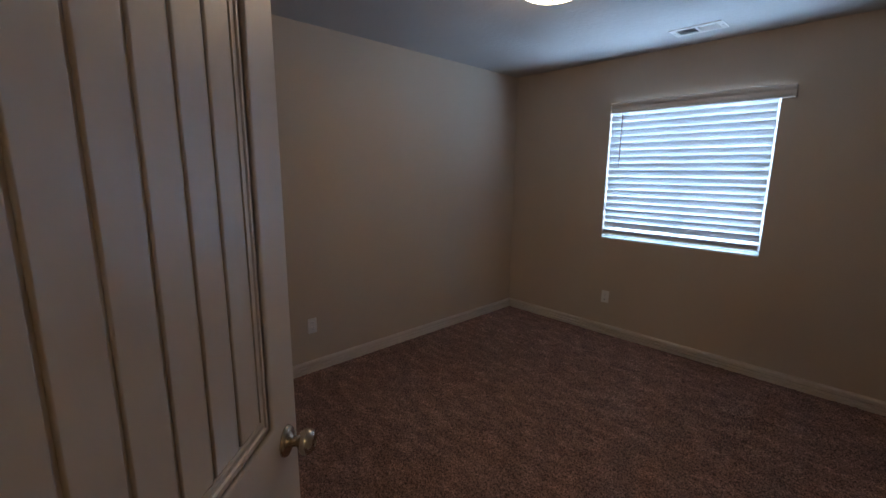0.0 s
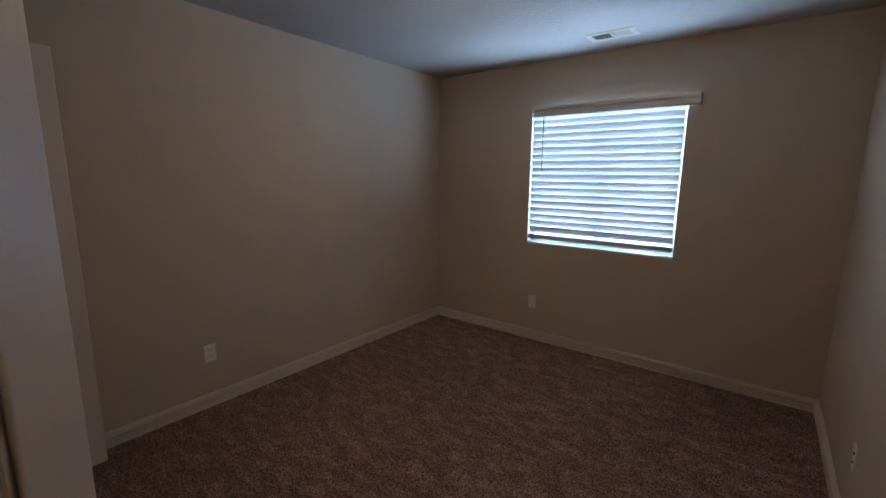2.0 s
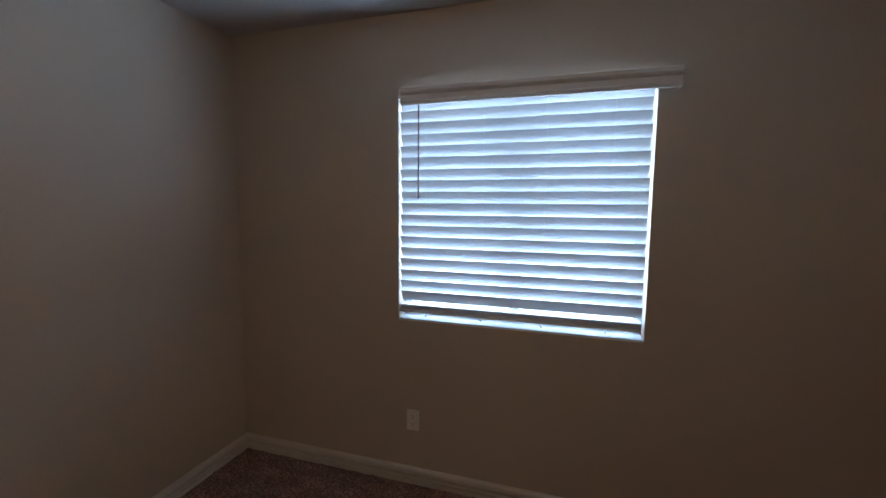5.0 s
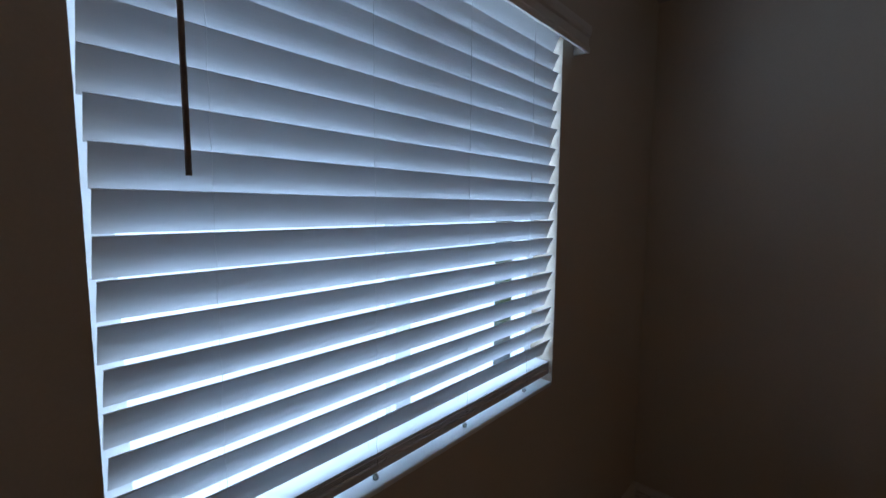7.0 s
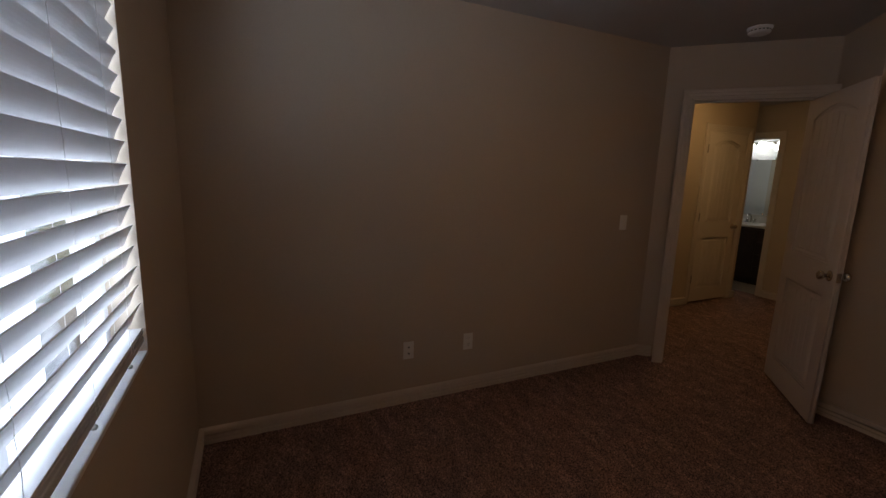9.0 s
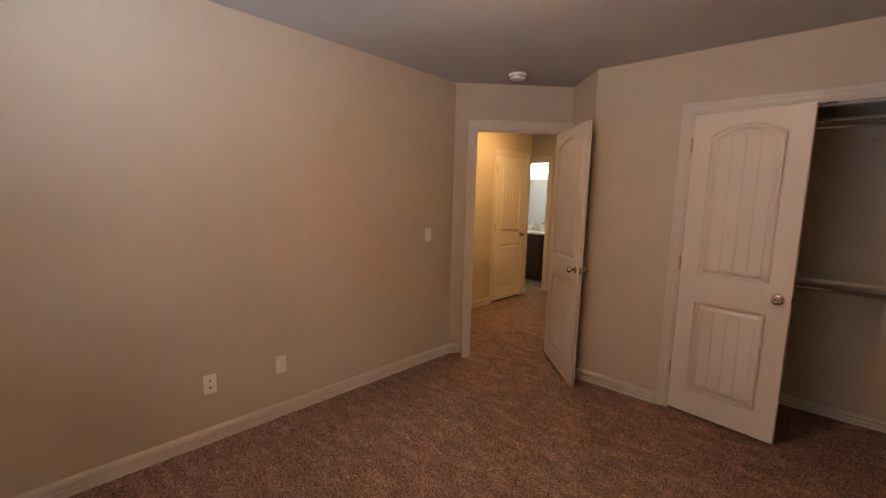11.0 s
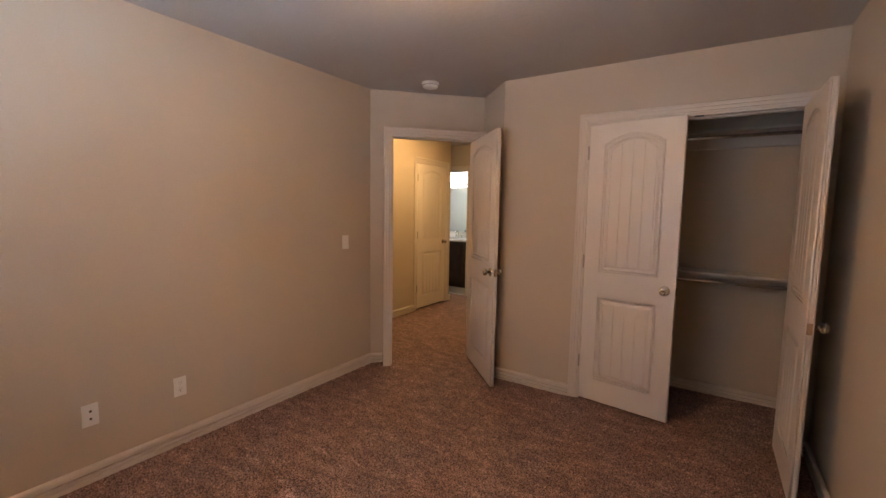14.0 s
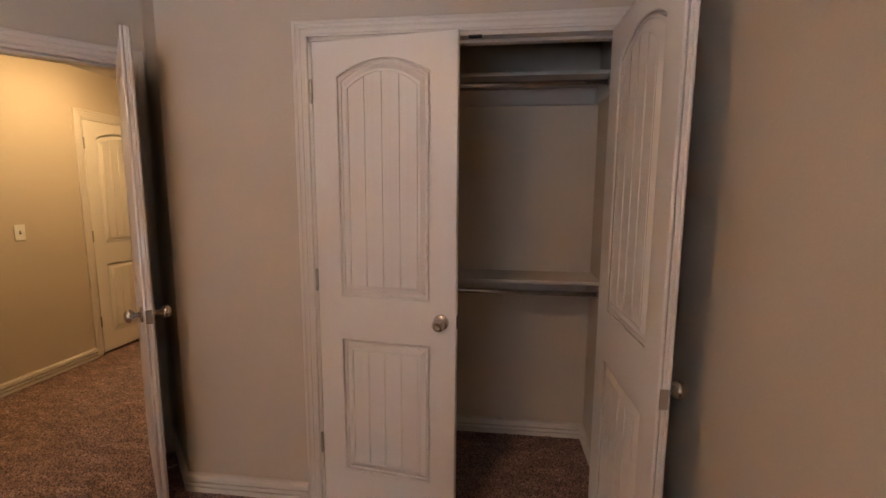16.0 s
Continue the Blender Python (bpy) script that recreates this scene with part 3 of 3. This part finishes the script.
def blind():
    """Faux-wood blind: head rail, tilted slats, bottom rail, ladders, tilt wand and valance."""
    b = empty("window_blind", Matrix.Translation((0, L, 0)))
    tagged(b, "white faux-wood venetian blind lowered in the window, slats tilted", "window blind")
    x0, x1, z0, z1 = WIN
    a, c = x0 + 0.004, x1 - 0.010
    part("head_rail", boxed(a, 0.012, 2.032, c, 0.068, 2.086, 0.002), M_VINYL, b)
    width, tilt, pitch, n, thick = 0.0615, radians(66.5), 0.0576, 18, 0.0028
    bm = bmesh.new()
    ring = []
    for k in range(9):
        f = k / 8 - 0.5
        ring.append((f * width, 0.0022 * (1 - 4 * f * f)))
    sec = [(u, v + thick / 2) for u, v in ring] + [(u, v - thick / 2) for u, v in reversed(ring)]
    ends = []
    for x in (a + 0.004, c - 0.004):
        ends.append([bm.verts.new((x, u * math.cos(tilt) + v * math.sin(tilt), -u * math.sin(tilt) + v * math.cos(tilt))) for u, v in sec])
    m = len(sec)
    for k in range(m):
        bm.faces.new((ends[0][k], ends[0][(k + 1) % m], ends[1][(k + 1) % m], ends[1][k]))
    bm.faces.new(ends[0])
    bm.faces.new(ends[1])
    first = part("slat", bm, M_VINYL, b)
    yc = 0.005 + width / 2 * math.cos(tilt)
    top = 1.403 + 11 * pitch - 0.0195
    rng = random.Random(3)
    first.matrix_basis = pose(0, yc, top)
    for k in range(1, n):
        s = first.copy()
        scene.collection.objects.link(s)
        s.matrix_basis = pose(rng.uniform(-0.0025, 0.0025), yc + rng.uniform(-0.0008, 0.0008), top - pitch * k + rng.uniform(-0.0008, 0.0008), rng.uniform(-1.6, 1.6), rng.uniform(-0.06, 0.06), 0)
    # last slats stacked flat on the bottom rail
    zr = 0.948
    for k in range(5):
        part("stacked_slat", boxed(a + 0.003, 0.006 - 0.001 * (k % 3), zr + 0.022 + 0.0045 * k, c - 0.003, 0.062, zr + 0.0250 + 0.0045 * k, 0.001, 1), M_VINYL, b)
    part("bottom_rail", boxed(a + 0.002, 0.004, zr, c - 0.002, 0.060, zr + 0.020, 0.004), M_VINYL, b, "thick white bottom rail")
    for x in (1.181, 1.478, 1.774, 2.066):
        for y in (yc - width / 2 * math.cos(tilt) - 0.002, yc + width / 2 * math.cos(tilt) + 0.004):
            bm = tube([(x + 0.0025 * math.sin(k * 2.1 + x * 9) * (1 - k / 45), y, zr + 0.01 + (2.032 - zr - 0.01) * k / 39) for k in range(40)], 0.0005)
            part("ladder_cord", bm, M_CORD, b, "thin white ladder cord")
        part("lift_cord_knot", lathe([(0.0, 0.0), (0.006, 0.0), (0.007, 0.006), (0.003, 0.012), (0.0, 0.012)], 10), M_CORD, b, "", True).matrix_basis = pose(x, 0.010, zr - 0.016)
        loop = [(x + 0.006 + 0.013 * math.cos(q * 0.52 + 2.2), -0.002 - 0.004 * math.sin(q * 0.9), zr + 0.030 + 0.012 * math.sin(q * 0.52 + 2.2)) for q in range(9)]
        bm = tube(loop, 0.0009)
        part("cord_loop", bm, M_CORD, b, "loose loop of white lift cord")
        part("rail_button", lathe([(0.0, 0.0), (0.008, 0.0), (0.008, 0.003), (0.0, 0.003)], 12), M_CORD, b).matrix_basis = pose(x, 0.03, zr - 0.003)
    bm = rod((1.146, -0.012, 1.548), (1.146, -0.010, 2.036), 0.0042, 8)
    part("tilt_wand", bm, M_WAND, b, "dark brown wooden tilt wand")
    part("wand_hook", rod((1.146, -0.010, 2.030), (1.146, 0.016, 2.056), 0.002, 6), M_CHROME, b)
    # valance with a crown profile, its face 5 cm before the wall
    prof = [(-0.046, 2.0050), (-0.052, 2.0060), (-0.054, 2.0130), (-0.054, 2.0210), (-0.049, 2.0280), (-0.049, 2.0530), (-0.054, 2.0590), (-0.058, 2.0690),
            (-0.058, 2.0860), (-0.055, 2.0890), (-0.046, 2.0890)]
    bm = bmesh.new()
    va, vb = 1.066, 2.309
    rr = [[bm.verts.new((x, y, z)) for y, z in prof] for x in (va, vb)]
    for k in range(len(prof)):
        bm.faces.new((rr[0][k], rr[0][(k + 1) % len(prof)], rr[1][(k + 1) % len(prof)], rr[1][k]))
    bm.faces.new(rr[0])
    bm.faces.new(rr[1])
    part("valance", bm, M_TRIM, b, "white moulded valance board")
    part("valance_return", boxed(vb - 0.010, -0.046, 2.007, vb - 0.001, 0.0, 2.087, 0.001, 1), M_TRIM, b)
    part("valance_clip", boxed(x0 + 0.002, -0.012, 2.047, x0 + 0.024, 0.014, 2.075, 0.002, 1), M_FRAME, b)
    return b


blind()


# ---------------------------------------------------------------- outside the window
structure(obj("ground", boxed(-60, L + 0.16, -0.75, 60, L + 120, -0.45), M_GRASS), "mown green lawn", "lawn")
# unseen pale strip, added to bounce daylight up into the blind
structure(obj("bounce_strip", boxed(-4, L + 0.2, -0.46, 8, L + 3.2, -0.40), M_PALE_GROUND), "added pale ground strip that bounces daylight up at the blind", "pavement")


def fence():
    f = empty("garden_fence", Matrix.Translation((0, L + 7.0, -0.45)))
    tagged(f, "pale vinyl privacy fence behind the lawn", "fence")
    for k in range(9):
        x = -8 + 2.4 * k
        part("post", boxed(x - 0.065, -0.065, 0, x + 0.065, 0.065, 1.9, 0.01), M_FENCE, f)
        if k < 8:
            part("rail", boxed(x + 0.065, -0.02, 0.05, x + 2.335, 0.02, 0.20), M_FENCE, f)
            part("rail", boxed(x + 0.065, -0.02, 1.65, x + 2.335, 0.02, 1.80), M_FENCE, f)
            for q in range(13):
                xa = x + 0.065 + 2.27 * q / 13
                part("board", boxed(xa + 0.002, -0.012, 0.20, xa + 2.27 / 13 - 0.002, 0.012, 1.65), M_FENCE, f)


fence()


# ---------------------------------------------------------------- wall plates
def plate(name, m, label, kind):
    """Local x across, y out of the wall, z up."""
    p = empty(name, m)
    tagged(p, label, "light switch" if "switch" in name else "wall outlet", "light switches" if "switch" in name else "outlet plates on the walls")
    part("cover_plate", boxed(-0.035, 0.0005, -0.0575, 0.035, 0.006, 0.0575, 0.002, 2), M_PLATE, p)
    if kind == "duplex":
        for z in (-0.021, 0.021):
            r = part("receptacle", boxed(-0.017, 0.004, z - 0.0145, 0.017, 0.0078, z + 0.0145, 0.002, 2), M_PLATE, p)
            bm = bmesh.new()
            add_box(bm, -0.0078, 0.0070, z + 0.000, -0.0058, 0.0081, z + 0.008)
            add_box(bm, 0.0058, 0.0070, z + 0.001, 0.0078, 0.0081, z + 0.007)
            add_box(bm, -0.0022, 0.0070, z - 0.009, 0.0022, 0.0081, z - 0.005)
            part("slot", bm, M_HOLE, r)
        part("screw", rod((0, 0.0055, 0), (0, 0.0068, 0), 0.003, 10), M_PLATE, p)
    elif kind == "jack":
        for z in (-0.020, 0.020):
            part("jack", rod((0, 0.005, z), (0, 0.0095, z), 0.0058, 14), M_HOLE, p, "dark cable jack")
        for z in (-0.042, 0.042):
            part("screw", rod((0, 0.0055, z), (0, 0.0068, z), 0.003, 10), M_PLATE, p)
    elif kind == "rocker":
        part("rocker_frame", boxed(-0.0175, 0.004, -0.034, 0.0175, 0.0072, 0.034, 0.001, 1), M_PLATE, p)
        part("rocker", boxed(-0.015, 0.006, -0.031, 0.015, 0.0095, 0.031, 0.002, 2), M_PLATE, p)
    else:
        part("toggle_slot", boxed(-0.006, 0.004, -0.013, 0.006, 0.0068, 0.013), M_HOLE, p)
        part("toggle", boxed(-0.004, 0.005, -0.002, 0.004, 0.017, 0.010, 0.0015, 1), M_PLATE, p)
        for z in (-0.030, 0.030):
            part("screw", rod((0, 0.0055, z), (0, 0.0068, z), 0.003, 10), M_PLATE, p)
    return p


plate("wall_outlet", pose(0, 1.242, 0.362, 0, 0, -90), "ivory duplex outlet low on the beige wall", "duplex")
plate("wall_outlet", pose(1.116, L, 0.360, 0, 0, 180), "ivory duplex outlet below the window", "duplex")
plate("wall_outlet", pose(W, 2.015, 0.355, 0, 0, 90), "ivory duplex outlet beside the cable plate", "duplex")
plate("cable_outlet", pose(W, 2.444, 0.355, 0, 0, 90), "ivory plate with two dark cable jacks", "jack")
plate("light_switch", pose(W, 0.681, 1.140, 0, 0, 90), "ivory rocker light switch beside the doorway", "rocker")
plate("light_switch", pose(HX1, -0.945, 1.147, 0, 0, 90), "ivory toggle switch on the hall wall", "toggle")


# ---------------------------------------------------------------- ceiling things
def vent():
    v = empty("ceiling_vent", pose(1.780, 3.250, H))
    tagged(v, "white metal ceiling register with two louvre banks", "air vent")
    x, y = 0.158, 0.088
    bm = bmesh.new()
    for c in ((-x, -y, x, -y + 0.034), (-x, y - 0.034, x, y), (-x, -y + 0.034, -x + 0.034, y - 0.034), (x - 0.034, -y + 0.034, x, y - 0.034), (-0.008, -y + 0.034, 0.008, y - 0.034)):
        add_box(bm, c[0], c[1], -0.006, c[2], c[3], -0.0005)
    part("flange", bm, M_TRIM, v)
    # flat black sheet: the shade between the louvres put into its colour
    part("duct_shade", boxed(-x + 0.03, -y + 0.03, -0.0012, x - 0.03, y - 0.03, -0.0004), M_BLACK, v, "thin black sheet for the shade behind the louvres")
    for bank, ang in ((-1, -42), (1, 42)):
        for k in range(9):
            xx = bank * (0.016 + 0.108 * (k + 0.5) / 9)
            s = part("louvre", boxed(-0.0006, -y + 0.034, -0.0052, 0.0006, y - 0.034, 0.0052), M_TRIM, v)
            s.matrix_basis = pose(xx, 0, -0.006, 0, ang, 0)
    for xx in (-0.145, 0.145):
        part("screw", rod((xx, 0, -0.0075), (xx, 0, -0.005), 0.004, 10), M_HINGE, v)


vent()


def smoke_alarm():
    d = empty("smoke_detector", pose(2.600, 0.262, H))
    tagged(d, "round white smoke detector on the ceiling", "smoke detector")
    part("base", lathe([(0.0, -0.0005), (0.071, -0.0005), (0.071, -0.010), (0.066, -0.014), (0.0, -0.014)], 40), M_FRAME, d, "", True)
    part("body", lathe([(0.0, -0.012), (0.062, -0.012), (0.063, -0.030), (0.058, -0.038), (0.045, -0.043), (0.0, -0.044)], 40), M_FRAME, d, "", True)
    for k in range(18):
        a = 2 * math.pi * k / 18
        s = part("vent_slot", boxed(-0.006, -0.0015, -0.0035, 0.006, 0.0015, 0.0035), M_HOLE, d)
        s.matrix_basis = pose(0.0624 * math.cos(a), 0.0624 * math.sin(a), -0.023, 0, 0, math.degrees(a) + 90)
    part("test_button", lathe([(0.0, -0.043), (0.009, -0.043), (0.009, -0.046), (0.0, -0.047)], 16), M_PLATE, d)


smoke_alarm()


def ceiling_light(x, y, glow, label, name="ceiling_light"):
    d = empty(name, pose(x, y, H))
    tagged(d, label, "ceiling light")
    part("canopy", lathe([(0.0, -0.0005), (0.066, -0.0005), (0.068, -0.006), (0.062, -0.018), (0.020, -0.024), (0.014, -0.030), (0.014, -0.130), (0.0, -0.130)], 40), M_NICKEL, d, "satin nickel canopy and stem", True)
    prof = [(0.0, -0.086), (0.150, -0.070), (0.166, -0.070)] + [(0.168 * math.cos(k * math.pi / 20), -0.074 - 0.062 * math.sin(k * math.pi / 20)) for k in range(0, 10)] + [(0.0, -0.136)]
    part("glass_dome", lathe(prof, 48), glow, d, "frosted glass bowl, lit", True)
    # unseen bulbs over the bowl, added to strengthen the glow on the ceiling
    if glow == M_GLOW_ROOM:
        for x in (-0.075, 0.075):
            bulb = part("bulb", lathe([(0.0, -0.024)] + [(0.024 * math.cos(k * math.pi / 10), 0.024 * math.sin(k * math.pi / 10)) for k in range(-4, 5)] + [(0.0, 0.024)], 16), M_GLOW_BULB, d, "unseen lit bulb added above the bowl's rim to brighten the ceiling", True)
            bulb.matrix_basis = pose(x, 0, -0.070)
    part("finial", lathe([(0.0, -0.134), (0.011, -0.134), (0.012, -0.139), (0.007, -0.143), (0.0, -0.145)], 16), M_NICKEL, d, "", True)


ceiling_light(1.57, 1.81, M_GLOW_ROOM, "semi-flush frosted glass bowl ceiling light, switched on")
ceiling_light(3.35, -1.15, M_GLOW_HALL, "semi-flush frosted glass bowl hall light, switched on")


# ---------------------------------------------------------------- closet fittings
def closet_shelf(z, label):
    s = empty("closet_shelf", Matrix.Translation((0, 0, 0)))
    tagged(s, label, "shelf", "closet shelves")
    part("board", boxed(CX0 + 0.002, CY + 0.002, z - 0.018, CX1 - 0.002, -0.405, z, 0.0015, 1), M_SHELF, s)
    part("cleat", boxed(CX0 + 0.02, CY + 0.001, z - 0.105, CX1 - 0.02, CY + 0.018, z - 0.0185, 0.002, 1), M_SHELF, s, "painted back cleat")
    for xa in (CX0 + 0.001, CX1 - 0.019):
        part("cleat", boxed(xa, CY + 0.019, z - 0.105, xa + 0.018, -0.410, z - 0.0185, 0.002, 1), M_SHELF, s, "painted side cleat")


def hanging_rod(z, y=-0.425):
    r = empty("closet_rod", Matrix.Translation((0, y, z)))
    tagged(r, "round steel hanging rod under a closet shelf", "closet rod", "closet rods")
    part("tube", rod((CX0 + 0.022, 0, 0), (CX1 - 0.022, 0, 0), 0.0125, 20), M_CHROME, r, "", True)
    for xa in (CX0 + 0.0195, CX1 - 0.026):
        part("socket", lathe([(0.0, xa), (0.024, xa), (0.024, xa + 0.004), (0.017, xa + 0.006), (0.0, xa + 0.006)], 20, "X"), M_HINGE, r, "dark rod socket")


closet_shelf(2.026, "painted closet shelf above the hanging rod")
hanging_rod(1.974)
closet_shelf(1.004, "painted lower closet shelf")
hanging_rod(0.936)
for xc in (0.795, 0.685):
    c = empty("ball_catch", pose(xc, -0.012, DOOR_H - 0.0165))
    tagged(c, "black ball catch under the closet head jamb", "door catch")
    part("strike", boxed(-0.027, -0.010, -0.004, 0.027, 0.020, 0.0005, 0.001, 1), M_BLACK, c)
    part("ball", lathe([(0.0, -0.007), (0.004, -0.006), (0.006, -0.003), (0.0, -0.002)], 12), M_BLACK, c)

# spring door stop on the stub's baseboard
stop = empty("door_stop", pose(2.165, -0.117, 0.050, 0, 0, -45))
tagged(stop, "thin metal door stop on the baseboard", "door stop")
part("rod", rod((0, 0.010, 0), (0, 0.078, 0), 0.0035, 8), M_CHROME, stop)
part("tip", rod((0, 0.078, 0), (0, 0.090, 0), 0.007, 10), M_FRAME, stop, "white rubber tip")

strike = empty("strike_plate", Matrix(((U.x, N_IN.x, 0, P0.x + U.x * (DOOR_S[0] + 0.0142)), (U.y, N_IN.y, 0, P0.y + U.y * (DOOR_S[0] + 0.0142)), (0, 0, 1, 0.95), (0, 0, 0, 1))))
tagged(strike, "satin nickel strike plate in the door jamb", "strike plate")
part("plate", boxed(0.0, -0.036, -0.035, 0.0016, 0.0015, 0.035, 0.0005, 1), M_HINGE, strike)


# ---------------------------------------------------------------- bathroom things seen through the hall
def vanity():
    v = empty("bathroom_vanity", pose(0, BY0, 0))
    tagged(v, "dark espresso wooden vanity cabinet", "vanity")
    x0, x1, d, h = 3.45, 5.25, 0.545, 0.845
    part("body", boxed(x0, 0.002, 0.10, x1, d - 0.02, h), M_DARKWOOD, v)
    part("toe_kick", boxed(x0 + 0.02, 0.01, 0.002, x1 - 0.02, d - 0.075, 0.10), M_DARKWOOD, v)
    n = 4
    for k in range(n):
        xa, xb = x0 + (x1 - x0) * k / n + 0.006, x0 + (x1 - x0) * (k + 1) / n - 0.006
        if k % 2 == 0:
            dr = part("cabinet_door", boxed(xa, d - 0.019, 0.115, xb, d, h - 0.02, 0.003), M_DARKWOOD, v)
            part("inset_panel", boxed(xa + 0.06, d - 0.001, 0.175, xb - 0.06, d + 0.003, h - 0.08, 0.002), M_DARKWOOD, dr)
        else:
            for q in range(4):
                za, zb = 0.115 + 0.178 * q, 0.115 + 0.178 * (q + 1) - 0.008
                dr = part("drawer_front", boxed(xa, d - 0.019, za, xb, d, zb, 0.003), M_DARKWOOD, v)
                part("inset_panel", boxed(xa + 0.035, d - 0.001, za + 0.035, xb - 0.035, d + 0.003, zb - 0.035, 0.002), M_DARKWOOD, dr)
    top = empty("countertop", pose(0, BY0, 0))
    tagged(top, "white cultured marble vanity top with backsplash", "countertop")
    part("slab", boxed(x0 - 0.01, 0.002, h + 0.001, x1 + 0.01, d + 0.02, h + 0.034, 0.006), M_COUNTER, top)
    part("backsplash", boxed(x0 - 0.01, 0.002, h + 0.035, x1 + 0.01, 0.022, h + 0.125, 0.003), M_COUNTER, top)
    for xf in (4.70, 4.05):
        f = empty("faucet", pose(xf, BY0 + 0.11, h + 0.034))
        tagged(f, "chrome two-handle basin faucet", "faucet")
        part("base", boxed(-0.08, -0.025, 0.0, 0.08, 0.025, 0.014, 0.006), M_CHROME, f)
        for sx in (-0.055, 0.055):
            part("handle", lathe([(0.0, 0.012), (0.016, 0.012), (0.012, 0.03), (0.02, 0.045), (0.018, 0.06), (0.0, 0.064)], 20), M_CHROME, f, "", True).matrix_basis = pose(sx, 0, 0)
        bm = bmesh.new()
        pts = [(0, 0, 0.01), (0, 0.0, 0.09), (0, 0.03, 0.125), (0, 0.08, 0.13), (0, 0.115, 0.105)]
        for a, b in zip(pts, pts[1:]):
            rod(a, b, 0.011, 12, bm)
        part("spout", bm, M_CHROME, f)


vanity()
mir = empty("bathroom_mirror", pose(0, BY0, 0))
tagged(mir, "large frameless bathroom mirror above the vanity", "mirror")
part("glass", boxed(3.55, 0.003, 1.00, 5.20, 0.008, 1.84, 0.001, 1), M_MIRROR, mir)
for xm in (3.9, 4.8):
    part("clip", boxed(xm - 0.012, 0.004, 1.826, xm + 0.012, 0.012, 1.850, 0.001, 1), M_CHROME, mir)


def vanity_light():
    v = empty("vanity_light", pose(4.70, BY0, 2.05))
    tagged(v, "bath bar light with frosted glass shades, switched on", "wall light")
    part("back_plate", boxed(-0.36, 0.001, -0.045, 0.36, 0.03, 0.045, 0.006), M_NICKEL, v)
    for x in (-0.26, 0.0, 0.26):
        part("arm", rod((x, 0.03, 0.0), (x, 0.10, 0.0), 0.009, 12), M_NICKEL, v)
        part("glass_shade", lathe([(0.0, 0.05), (0.035, 0.05), (0.045, 0.03), (0.065, -0.03), (0.072, -0.08), (0.066, -0.083), (0.0, -0.06)], 28), M_GLOW_BATH, v, "lit frosted glass shade", True).matrix_basis = pose(x, 0.12, 0.0)


vanity_light()
